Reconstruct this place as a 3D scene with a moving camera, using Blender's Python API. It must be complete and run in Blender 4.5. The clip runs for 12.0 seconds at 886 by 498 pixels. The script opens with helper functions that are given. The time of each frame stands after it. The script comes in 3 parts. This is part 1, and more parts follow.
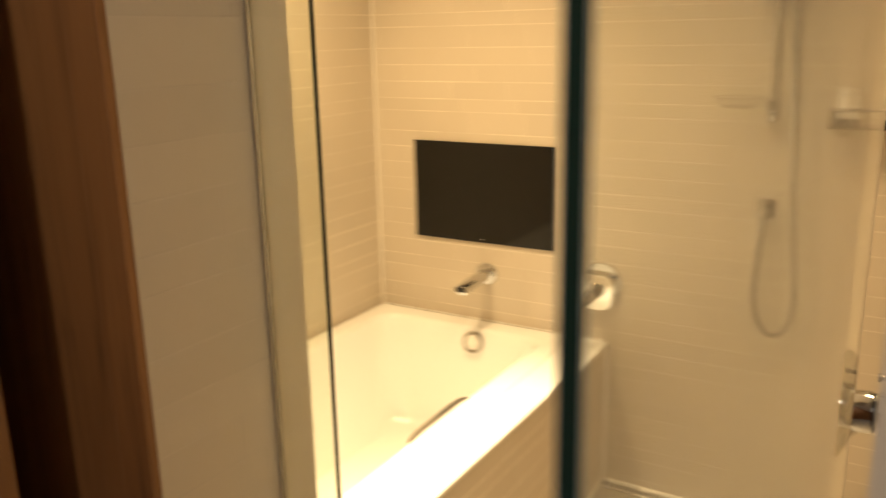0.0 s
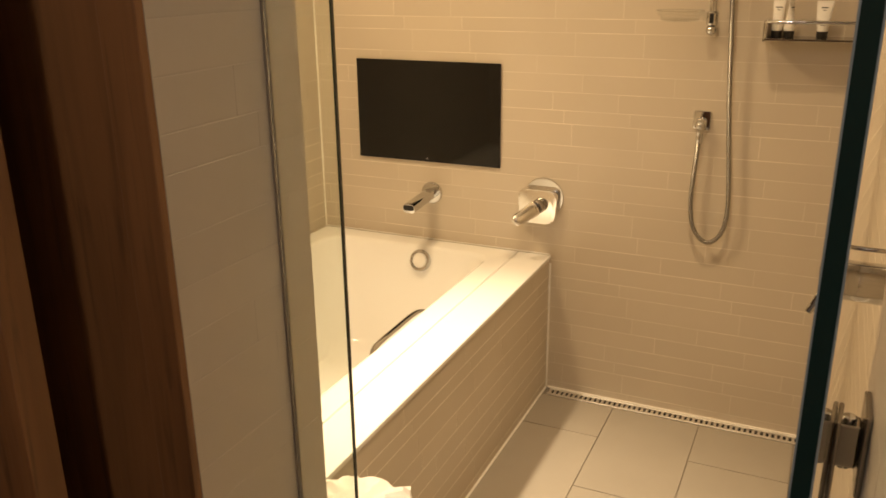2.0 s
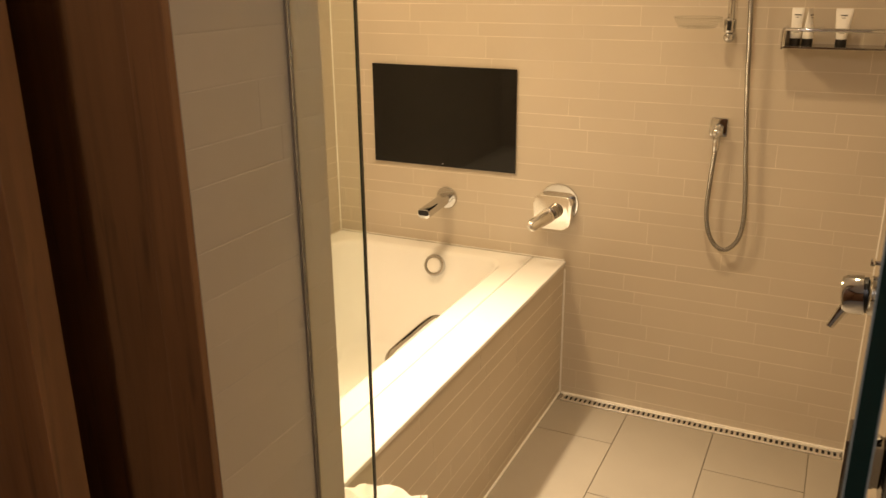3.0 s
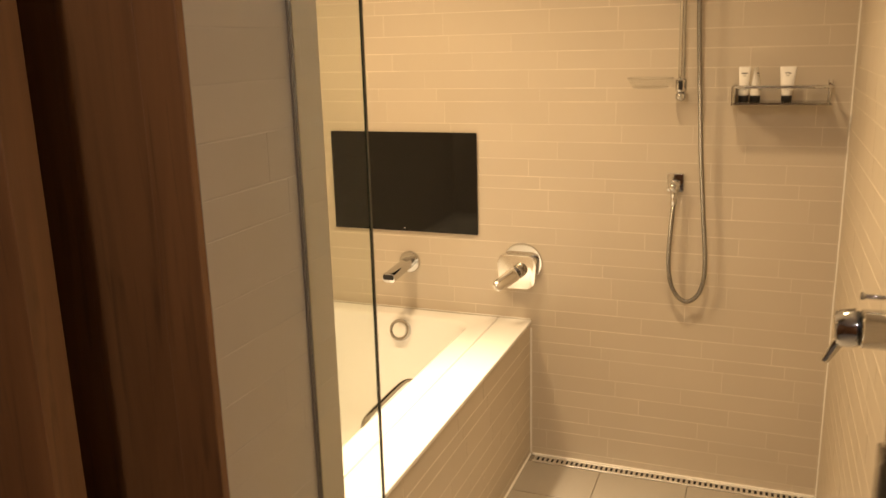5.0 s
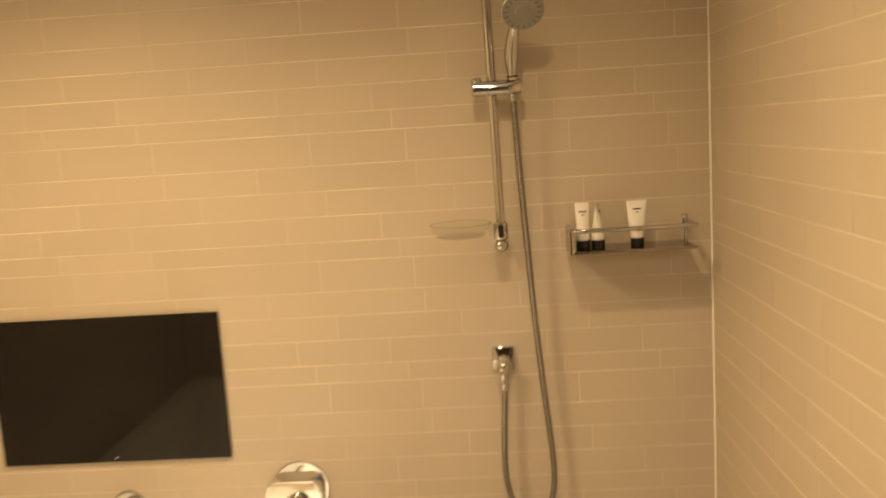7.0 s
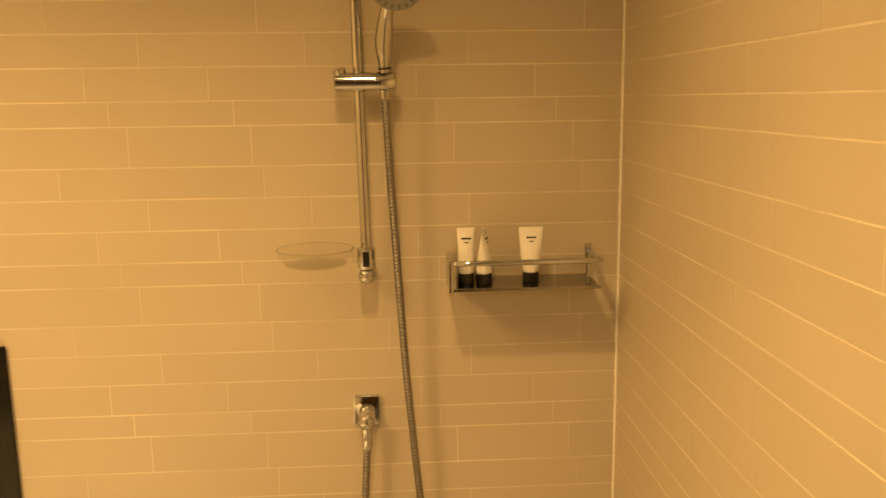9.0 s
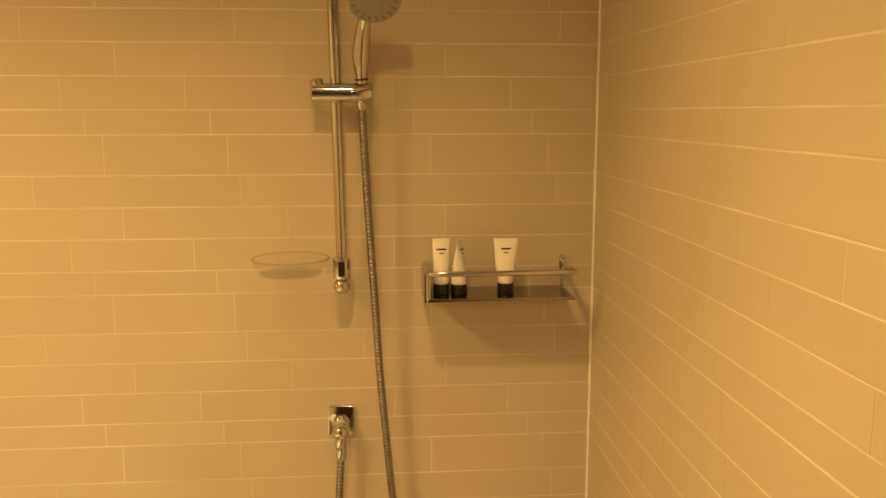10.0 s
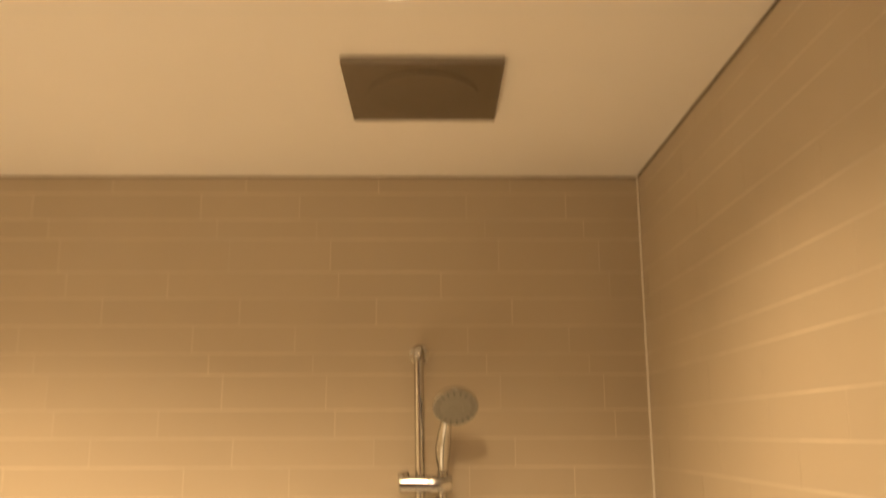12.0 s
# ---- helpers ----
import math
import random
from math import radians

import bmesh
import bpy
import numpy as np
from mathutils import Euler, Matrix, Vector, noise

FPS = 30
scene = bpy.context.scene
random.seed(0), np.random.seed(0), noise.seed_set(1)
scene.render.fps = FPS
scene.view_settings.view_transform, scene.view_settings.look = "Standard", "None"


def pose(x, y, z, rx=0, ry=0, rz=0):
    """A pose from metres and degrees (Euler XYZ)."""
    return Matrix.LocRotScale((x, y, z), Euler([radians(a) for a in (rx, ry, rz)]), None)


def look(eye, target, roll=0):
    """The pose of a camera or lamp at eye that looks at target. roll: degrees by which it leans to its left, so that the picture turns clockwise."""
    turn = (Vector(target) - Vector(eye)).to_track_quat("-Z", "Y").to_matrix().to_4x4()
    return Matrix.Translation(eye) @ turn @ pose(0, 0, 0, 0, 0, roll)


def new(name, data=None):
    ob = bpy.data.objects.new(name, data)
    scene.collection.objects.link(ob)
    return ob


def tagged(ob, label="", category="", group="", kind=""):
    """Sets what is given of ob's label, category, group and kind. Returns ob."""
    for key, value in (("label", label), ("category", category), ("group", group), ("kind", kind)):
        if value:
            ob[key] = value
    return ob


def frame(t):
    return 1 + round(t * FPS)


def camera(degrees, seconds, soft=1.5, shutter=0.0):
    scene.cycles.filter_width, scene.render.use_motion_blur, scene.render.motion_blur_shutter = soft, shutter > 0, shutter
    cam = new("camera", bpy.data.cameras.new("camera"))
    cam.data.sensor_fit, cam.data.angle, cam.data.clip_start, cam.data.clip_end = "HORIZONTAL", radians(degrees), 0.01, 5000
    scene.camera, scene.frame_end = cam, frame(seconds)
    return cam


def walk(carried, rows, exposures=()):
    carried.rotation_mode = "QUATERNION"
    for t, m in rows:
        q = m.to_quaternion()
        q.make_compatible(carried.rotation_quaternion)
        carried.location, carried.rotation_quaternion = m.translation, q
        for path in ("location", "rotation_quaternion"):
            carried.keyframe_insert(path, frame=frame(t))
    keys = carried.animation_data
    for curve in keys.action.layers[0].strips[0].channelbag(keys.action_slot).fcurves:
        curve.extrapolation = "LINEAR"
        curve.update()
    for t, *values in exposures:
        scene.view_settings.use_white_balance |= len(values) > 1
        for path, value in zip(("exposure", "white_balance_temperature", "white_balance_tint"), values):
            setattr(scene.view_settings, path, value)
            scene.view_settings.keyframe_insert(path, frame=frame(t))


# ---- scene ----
# A hotel bathroom: tub along the left, walk-in shower at the far end, glass door.
# Far wall y = 0, right wall x = 0, floor z = 0.
cam = camera(56.02, 12.0, soft=1.6, shutter=0.9)
ROWS = [
    (0.0, -0.054, -2.624, 1.581, 30.82, -14.56, 1.15),
    (0.2, -0.091, -2.648, 1.568, 27.11, -14.77, 0.19),
    (0.5, -0.120, -2.695, 1.518, 24.12, -15.10, 0.66),
    (1.0, -0.142, -2.732, 1.531, 22.65, -17.52, 0.88),
    (1.5, -0.151, -2.722, 1.524, 23.54, -18.62, 0.21),
    (2.0, -0.141, -2.726, 1.519, 24.72, -18.83, 0.62),
    (2.5, -0.144, -2.720, 1.536, 25.55, -18.83, 0.51),
    (4.5, -0.201, -2.779, 1.535, 23.95, -18.15, 0.61),
    (5.0, -0.235, -2.770, 1.508, 20.96, -13.96, 1.43),
    (5.5, -0.374, -2.618, 1.474, 19.04, -13.72, 4.66),
    (5.7, -0.429, -2.504, 1.506, 16.09, -15.02, 6.42),
    (6.0, -0.454, -2.394, 1.521, 9.12, -14.76, 7.75),
    (6.3, -0.511, -2.235, 1.536, 4.09, -13.19, 6.48),
    (6.5, -0.538, -2.149, 1.557, 3.19, -11.20, 5.44),
    (7.0, -0.529, -1.939, 1.593, 2.37, -8.09, 3.50),
    (8.8, -0.437, -1.574, 1.650, -3.19, -10.41, 0.75),
    (9.0, -0.433, -1.572, 1.646, -3.38, -10.16, 0.74),
    (9.5, -0.418, -1.574, 1.643, -3.63, -9.51, 0.52),
    (10.0, -0.423, -1.581, 1.642, -4.58, -9.24, 0.04),
    (10.5, -0.435, -1.587, 1.654, -4.88, -7.18, 0.08),
    (11.0, -0.443, -1.631, 1.679, -2.11, 1.34, -0.43),
    (11.5, -0.450, -1.706, 1.759, -0.77, 7.35, -0.25),
    (12.0, -0.466, -1.817, 1.779, -0.64, 12.50, 0.13),
]
EXPOSURES = [
    (0.0, 0.0, 6700, 6), (0.5, -0.30, 6600, 8), (1.5, -0.46, 6350, 11), (4.5, -0.24, 6300, 13), (6.0, -0.15, 6300, 12), (6.5, -0.50, 6400, 11), (7.0, -0.38, 6500, 10),
    (8.8, -0.40, 10500, 10), (9.8, -0.52, 11000, 10), (10.5, -0.46, 11300, 10), (11.0, -0.32, 11600, 11), (11.5, -0.2, 11200, 12), (12.0, -0.12, 6800, 14),
]
walk(cam, [(t, pose(x, y, z, 90 + pitch, roll, yaw)) for t, x, y, z, yaw, pitch, roll in ROWS], EXPOSURES)

# ---- light ----
world = bpy.data.worlds.new("world")
scene.world = world
world.use_nodes = True
world.node_tree.nodes["Background"].inputs[0].default_value = (1.0, 0.8, 0.6, 1)
world.node_tree.nodes["Background"].inputs[1].default_value = 0.01

CEIL = 2.35
WARM = (1.0, 0.70, 0.36)
SPOTS = [  # x, y, watts, cone, blend, size
    (-0.52, -0.842, 56, 140, 1.0, 0.045),
    (-1.47, -0.92, 156, 152, 0.75, 0.17),
]
for x, y, watts, cone, blend, size in SPOTS:
    lamp = bpy.data.lights.new("downlight_lamp", "SPOT")
    lamp.energy, lamp.color, lamp.spot_size, lamp.spot_blend = watts, WARM, radians(cone), blend
    lamp.shadow_soft_size = size
    new("downlight_lamp", lamp).location = (x, y, CEIL - 0.014)
lamp = bpy.data.lights.new("beam_lamp", "SPOT")  # the tub downlight's narrow beam, turned towards the ledge
lamp.energy, lamp.color, lamp.spot_size, lamp.spot_blend, lamp.shadow_soft_size = 325, (1.0, 0.78, 0.50), radians(54), 1.0, 0.04
new("beam_lamp", lamp).matrix_world = look((-1.47, -0.92, CEIL - 0.014), (-1.06, -1.0, 0.53))
lamp = bpy.data.lights.new("shower_beam_lamp", "SPOT")  # the shower downlight's narrower beam
lamp.energy, lamp.color, lamp.spot_size, lamp.spot_blend, lamp.shadow_soft_size = 74, WARM, radians(84), 1.0, 0.045
new("shower_beam_lamp", lamp).matrix_world = look((-0.52, -0.842, CEIL - 0.014), (-0.50, -1.0, 0.6))
# Unseen entry light, added to light the wood and the doorway side.
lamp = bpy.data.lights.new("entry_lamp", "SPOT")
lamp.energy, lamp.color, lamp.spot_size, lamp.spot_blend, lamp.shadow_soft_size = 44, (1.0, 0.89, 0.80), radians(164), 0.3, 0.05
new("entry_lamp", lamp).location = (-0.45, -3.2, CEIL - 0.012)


# ---- materials ----
def material(name, color, rough=0.5, metal=0.0, vary=0.0, scale=8.0, bump=0.0, bump_scale=60.0, stretch=(1, 1, 1), per_object=0.0, spec=0.5, rough_vary=0.0):
    m = bpy.data.materials.new(name)
    m.use_nodes = True
    n, l = m.node_tree.nodes, m.node_tree.links
    b = n["Principled BSDF"]
    b.inputs["Base Color"].default_value = (*color, 1)
    b.inputs["Roughness"].default_value = rough
    b.inputs["Metallic"].default_value = metal
    b.inputs["Specular IOR Level"].default_value = spec
    tc = n.new("ShaderNodeTexCoord")
    mp = n.new("ShaderNodeMapping")
    mp.inputs["Scale"].default_value = stretch
    geo = n.new("ShaderNodeNewGeometry")
    l.new(geo.outputs["Position"], mp.inputs["Vector"])
    if vary or per_object:
        no = n.new("ShaderNodeTexNoise")
        no.inputs["Scale"].default_value = scale
        no.inputs["Detail"].default_value = 6
        l.new(mp.outputs[0], no.inputs["Vector"])
        ma = n.new("ShaderNodeMapRange")
        ma.inputs[3].default_value, ma.inputs[4].default_value = 1 - vary, 1 + vary
        l.new(no.outputs[0], ma.inputs[0])
        value = ma.outputs[0]
        if per_object:
            oi = n.new("ShaderNodeObjectInfo")
            mo = n.new("ShaderNodeMapRange")
            mo.inputs[3].default_value, mo.inputs[4].default_value = 1 - per_object, 1 + per_object
            l.new(oi.outputs["Random"], mo.inputs[0])
            mu = n.new("ShaderNodeMath")
            mu.operation = "MULTIPLY"
            l.new(value, mu.inputs[0])
            l.new(mo.outputs[0], mu.inputs[1])
            value = mu.outputs[0]
        vm = n.new("ShaderNodeVectorMath")
        vm.operation = "SCALE"
        vm.inputs[0].default_value = color
        l.new(value, vm.inputs["Scale"])
        l.new(vm.outputs[0], b.inputs["Base Color"])
    if rough_vary:
        nr = n.new("ShaderNodeTexNoise")
        nr.inputs["Scale"].default_value = 14
        nr.inputs["Detail"].default_value = 5
        l.new(mp.outputs[0], nr.inputs["Vector"])
        mr = n.new("ShaderNodeMapRange")
        mr.inputs[3].default_value, mr.inputs[4].default_value = max(0.01, rough - rough_vary), rough + rough_vary
        l.new(nr.outputs[0], mr.inputs[0])
        l.new(mr.outputs[0], b.inputs["Roughness"])
    if bump:
        nb = n.new("ShaderNodeTexNoise")
        nb.inputs["Scale"].default_value = bump_scale
        nb.inputs["Detail"].default_value = 4
        l.new(mp.outputs[0], nb.inputs["Vector"])
        bp = n.new("ShaderNodeBump")
        bp.inputs["Strength"].default_value = bump
        bp.inputs["Distance"].default_value = 0.002
        l.new(nb.outputs[0], bp.inputs["Height"])
        l.new(bp.outputs[0], b.inputs["Normal"])
    return m


def wood_material(name, dark, light):
    """Veneer: broad soft mottling along the grain, and a few thin dark streaks."""
    m = material(name, light, rough=0.46, bump=0.2, bump_scale=30, stretch=(9, 9, 0.6), rough_vary=0.08)
    n, l = m.node_tree.nodes, m.node_tree.links
    b = n["Principled BSDF"]
    mp = [q for q in n if q.type == "MAPPING"][0]
    broad = n.new("ShaderNodeTexNoise")
    broad.inputs["Scale"].default_value, broad.inputs["Detail"].default_value, broad.inputs["Distortion"].default_value = 2.6, 7, 0.9
    l.new(mp.outputs[0], broad.inputs["Vector"])
    ramp = n.new("ShaderNodeValToRGB")
    ramp.color_ramp.elements[0].position, ramp.color_ramp.elements[0].color = 0.28, (*dark, 1)
    ramp.color_ramp.elements[1].position, ramp.color_ramp.elements[1].color = 0.72, (*light, 1)
    l.new(broad.outputs[0], ramp.inputs[0])
    fine = n.new("ShaderNodeTexNoise")
    fine.inputs["Scale"].default_value, fine.inputs["Detail"].default_value, fine.inputs["Distortion"].default_value = 7.5, 4, 0.5
    l.new(mp.outputs[0], fine.inputs["Vector"])
    streak = n.new("ShaderNodeMapRange")
    streak.inputs[1].default_value, streak.inputs[2].default_value, streak.inputs[3].default_value, streak.inputs[4].default_value = 0.30, 0.42, 0.68, 1.0
    l.new(fine.outputs[0], streak.inputs[0])
    vm = n.new("ShaderNodeVectorMath")
    vm.operation = "SCALE"
    l.new(ramp.outputs[0], vm.inputs[0])
    l.new(streak.outputs[0], vm.inputs["Scale"])
    l.new(vm.outputs[0], b.inputs["Base Color"])
    return m


def glass_material(name, tint):
    m = material(name, tint, rough=0.0)
    b = m.node_tree.nodes["Principled BSDF"]
    b.inputs["Transmission Weight"].default_value = 1.0
    b.inputs["IOR"].default_value = 1.5
    return m


def thin_clear(name, tint, gloss=0.05):
    """Thin clear plastic: mostly passes light, with a sheen."""
    m = bpy.data.materials.new(name)
    m.use_nodes = True
    n, l = m.node_tree.nodes, m.node_tree.links
    n.remove(n["Principled BSDF"])
    tr, gl, mix, lw, mu = n.new("ShaderNodeBsdfTransparent"), n.new("ShaderNodeBsdfGlossy"), n.new("ShaderNodeMixShader"), n.new("ShaderNodeLayerWeight"), n.new("ShaderNodeMath")
    tr.inputs[0].default_value = (tint, tint, tint * 0.995, 1)
    gl.inputs["Roughness"].default_value = 0.06
    lw.inputs[0].default_value = 0.35
    mu.operation = "MULTIPLY"
    mu.inputs[1].default_value = gloss
    l.new(lw.outputs["Facing"], mu.inputs[0])
    l.new(mu.outputs[0], mix.inputs[0])
    l.new(tr.outputs[0], mix.inputs[1])
    l.new(gl.outputs[0], mix.inputs[2])
    l.new(mix.outputs[0], n["Material Output"].inputs[0])
    return m


TILE = material("satin_beige_tile", (0.535, 0.466, 0.368), rough=0.42, vary=0.05, scale=5, bump=0.05, bump_scale=40, per_object=0.022, rough_vary=0.07, spec=0.6)
GROUT = material("pale_grout", (0.67, 0.605, 0.51), rough=0.7, vary=0.45, scale=4.5, bump=0.3, bump_scale=300)
GROUT_FINE = material("toned_grout", (0.535, 0.466, 0.378), rough=0.55, vary=0.25, scale=9)
CAULK = material("white_caulk", (0.85, 0.82, 0.76), rough=0.5, vary=0.05, scale=20)
FLOOR_TILE = material("matt_floor_tile", (0.355, 0.318, 0.265), rough=0.5, vary=0.07, scale=6, bump=0.12, bump_scale=120, per_object=0.03, rough_vary=0.08)
# Paler grout for the tub panel, with grazing light put into its colour.
GROUT_LIT = material("lit_grout", (0.82, 0.77, 0.68), rough=0.6, vary=0.25, scale=7)
FLOOR_GROUT = material("dark_floor_grout", (0.24, 0.21, 0.17), rough=0.9, vary=0.2, scale=25)
PAINT = material("ceiling_paint", (0.89, 0.875, 0.865), rough=0.8, vary=0.03, scale=3, bump=0.08, bump_scale=200)
PLASTER = material("wall_plaster", (0.72, 0.68, 0.62), rough=0.85, vary=0.04, scale=4)
ACRYLIC = material("white_acrylic", (0.86, 0.85, 0.82), rough=0.12, vary=0.015, scale=3, rough_vary=0.05)
CHROME = material("polished_chrome", (0.60, 0.60, 0.60), rough=0.07, metal=1.0, rough_vary=0.04)
# Lighter chrome copy: the bright tub's reflection is put into the colour.
CHROME_LIT = material("lit_chrome", (0.90, 0.89, 0.87), rough=0.15, metal=1.0, rough_vary=0.04)
PANEL = material("polished_dark_steel", (0.34, 0.32, 0.29), rough=0.16, metal=1.0, vary=0.06, scale=9, rough_vary=0.06)
BLACK = material("black_cap", (0.012, 0.012, 0.012), rough=0.3)
DARK = material("dark_slot_and_reflection", (0.015, 0.013, 0.012), rough=0.8)
SCREEN = material("black_screen_glass", (0.006, 0.006, 0.006), rough=0.06, spec=0.36)
WHITE_PLASTIC = material("white_plastic", (0.82, 0.80, 0.76), rough=0.3)
INK = material("black_ink", (0.03, 0.03, 0.03), rough=0.5)
TOWEL = material("white_terry", (0.85, 0.83, 0.79), rough=0.95, vary=0.06, scale=40, bump=0.8, bump_scale=400)
NOZZLE = material("grey_nozzle_face", (0.27, 0.262, 0.235), rough=0.5, vary=0.1, scale=80)
GAP_SHADE = material("gap_shade", (0.24, 0.21, 0.165), rough=0.75, vary=0.1, scale=20)
BEAD = material("beige_silicone_bead", (0.20, 0.155, 0.105), rough=0.9, vary=0.15, scale=15, spec=0.1)
GRATE = material("pale_brushed_steel", (0.88, 0.86, 0.82), rough=0.42, metal=1.0, vary=0.06, scale=40)
HOSE = material("dull_hose_metal", (0.31, 0.30, 0.285), rough=0.26, metal=1.0)
RUBBER = material("grey_rubber", (0.15, 0.15, 0.145), rough=0.6)
GLASS = glass_material("clear_glass", (0.90, 0.93, 0.91))
GLASS_FIXED = glass_material("greenish_glass", (0.93, 0.965, 0.90))
CLEAR = thin_clear("clear_plastic", 0.98)
CLEAR_BASE = thin_clear("tinted_plastic", 0.95)
CLEAR_RIM = thin_clear("glossy_plastic_rim", 0.93, 0.35)
ARRIS = material("ground_glass_arris", (0.22, 0.25, 0.24), rough=0.45)
GLASS_EDGE = material("green_glass_edge", (0.008, 0.022, 0.018), rough=0.12)
WOOD = wood_material("walnut_veneer", (0.158, 0.067, 0.022), (0.250, 0.110, 0.037))
LENS = material("downlight_lens", (0.9, 0.85, 0.75), rough=0.4)
LENS.node_tree.nodes["Principled BSDF"].inputs["Emission Color"].default_value = (1.0, 0.75, 0.42, 1)
LENS.node_tree.nodes["Principled BSDF"].inputs["Emission Strength"].default_value = 25


# ---- building helpers ----
def part(name, bm, mat, parent=None, label="", smooth=False):
    """Links a bmesh as one mesh object, under parent where there is one."""
    me = bpy.data.meshes.new(name)
    bmesh.ops.recalc_face_normals(bm, faces=bm.faces)
    bm.to_mesh(me)
    bm.free()
    me.materials.append(mat)
    if smooth:
        me.shade_smooth()
        me.set_sharp_from_angle(angle=radians(38))
    ob = new(name, me)
    if parent is not None:
        ob.parent = parent
        ob.matrix_parent_inverse = parent.matrix_world.inverted()
    if label:
        ob["label"] = label
    return ob


def thing(name, at, label, category, group="", kind=""):
    ob = new(name)
    ob.empty_display_size = 0.05
    ob.location = at
    bpy.context.view_layer.update()
    return tagged(ob, label, category, group, kind)


def box(x0, x1, y0, y1, z0, z1, bevel=0.0, segments=2, bm=None):
    own = bmesh.new()
    bmesh.ops.create_cube(own, size=1)
    for v in own.verts:
        v.co = Vector(((x0 + x1) / 2 + v.co.x * (x1 - x0), (y0 + y1) / 2 + v.co.y * (y1 - y0), (z0 + z1) / 2 + v.co.z * (z1 - z0)))
    if bevel:
        bmesh.ops.bevel(own, geom=own.edges[:], offset=bevel, segments=segments, profile=0.5, affect="EDGES")
    return merge(bm, own)


def merge(bm, own):
    if bm is None:
        return own
    me = bpy.data.meshes.new("scratch")
    own.to_mesh(me)
    own.free()
    bm.from_mesh(me)
    bpy.data.meshes.remove(me)
    return bm


def lathe(profile, base, axis, segments=32, bm=None):
    """A turned body: profile rows (distance along axis, radius)."""
    own = bmesh.new()
    turn = Vector((0, 0, 1)).rotation_difference(Vector(axis).normalized()).to_matrix()
    rings = []
    for h, r in profile:
        ring = []
        for k in range(segments):
            a = 2 * math.pi * k / segments
            ring.append(own.verts.new(Vector(base) + turn @ Vector((r * math.cos(a), r * math.sin(a), h))))
        rings.append(ring)
    for a, b in zip(rings, rings[1:]):
        for k in range(segments):
            own.faces.new((a[k], a[(k + 1) % segments], b[(k + 1) % segments], b[k]))
    own.faces.new(rings[0][::-1])
    own.faces.new(rings[-1])
    return merge(bm, own)


def rod(p, q, r, segments=20, bevel=0.0, bm=None):
    d = (Vector(q) - Vector(p)).length
    e = bevel
    prof = [(0, r), (d, r)] if not e else [(0, r - e), (e * 0.3, r - e * 0.3), (e, r), (d - e, r), (d - e * 0.3, r - e * 0.3), (d, r - e)]
    return lathe(prof, p, Vector(q) - Vector(p), segments, bm)


def smooth_path(points, n):
    """Points along a Catmull-Rom curve through the given ones."""
    p = [Vector(q) for q in points]
    p = [p[0] * 2 - p[1]] + p + [p[-1] * 2 - p[-2]]
    out = []
    for i in range(1, len(p) - 2):
        for k in range(n):
            t = k / n
            a, b, c, d = p[i - 1], p[i], p[i + 1], p[i + 2]
            out.append(0.5 * (2 * b + (c - a) * t + (2 * a - 5 * b + 4 * c - d) * t * t + (3 * b - a - 3 * c + d) * t ** 3))
    return out + [p[-2]]


def even_steps(path, step):
    """The same path with rows at even distances."""
    out, left = [path[0]], step
    for a, b in zip(path, path[1:]):
        d = (b - a).length
        at = left
        while at <= d:
            out.append(a.lerp(b, at / d))
            at += step
        left = at - d
    return out


def sweep(path, radius, segments=12, bm=None, squash=1.0):
    """A tube along path; radius is a number or a function of the row's number."""
    own = bmesh.new()
    rings = []
    up = Vector((0.02, -1, 0.01)).normalized()
    for i, p in enumerate(path):
        d = (path[min(i + 1, len(path) - 1)] - path[max(i - 1, 0)]).normalized()
        side = d.cross(up)
        if side.length < 1e-4:
            side = d.orthogonal()
        side.normalize()
        up = side.cross(d).normalized()
        r = radius(i) if callable(radius) else radius
        rings.append([own.verts.new(p + side * (r * math.cos(2 * math.pi * k / segments)) + up * (r * squash * math.sin(2 * math.pi * k / segments))) for k in range(segments)])
    for a, b in zip(rings, rings[1:]):
        for k in range(segments):
            own.faces.new((a[k], a[(k + 1) % segments], b[(k + 1) % segments], b[k]))
    own.faces.new(rings[0][::-1])
    own.faces.new(rings[-1])
    return merge(bm, own)


def prism(outline, depth, m, bevel=0.0, bm=None):
    """A flat outline (x, y) raised by depth along z, moved by the matrix m."""
    own = bmesh.new()
    lo = [own.verts.new(m @ Vector((x, y, 0))) for x, y in outline]
    hi = [own.verts.new(m @ Vector((x, y, depth))) for x, y in outline]
    n = len(outline)
    own.faces.new(lo[::-1])
    top = own.faces.new(hi)
    for k in range(n):
        own.faces.new((lo[k], lo[(k + 1) % n], hi[(k + 1) % n], hi[k]))
    if bevel:
        bmesh.ops.bevel(own, geom=list(top.edges), offset=bevel, segments=3, profile=0.5, affect="EDGES")
    return merge(bm, own)


def rounded(w, h, r, n=6):
    """Outline of a rounded rectangle about the origin."""
    out = []
    for cx, cy, a0 in ((w / 2 - r, h / 2 - r, 0), (-w / 2 + r, h / 2 - r, 90), (-w / 2 + r, -h / 2 + r, 180), (w / 2 - r, -h / 2 + r, 270)):
        for k in range(n + 1):
            a = radians(a0 + 90 * k / n)
            out.append((cx + r * math.cos(a), cy + r * math.sin(a)))
    return out


def structure(name, bm, mat, label, category):
    return tagged(part(name, bm, mat), label, category, kind="structure")


# ---- the shell ----
LEFT, FRONT, BACK = -1.925, -1.777, -2.051      # left wall, inner and outer face of the front wall
REVEAL, PIER = -0.789, -0.062                  # the sides of the doorway
APRON = -0.984

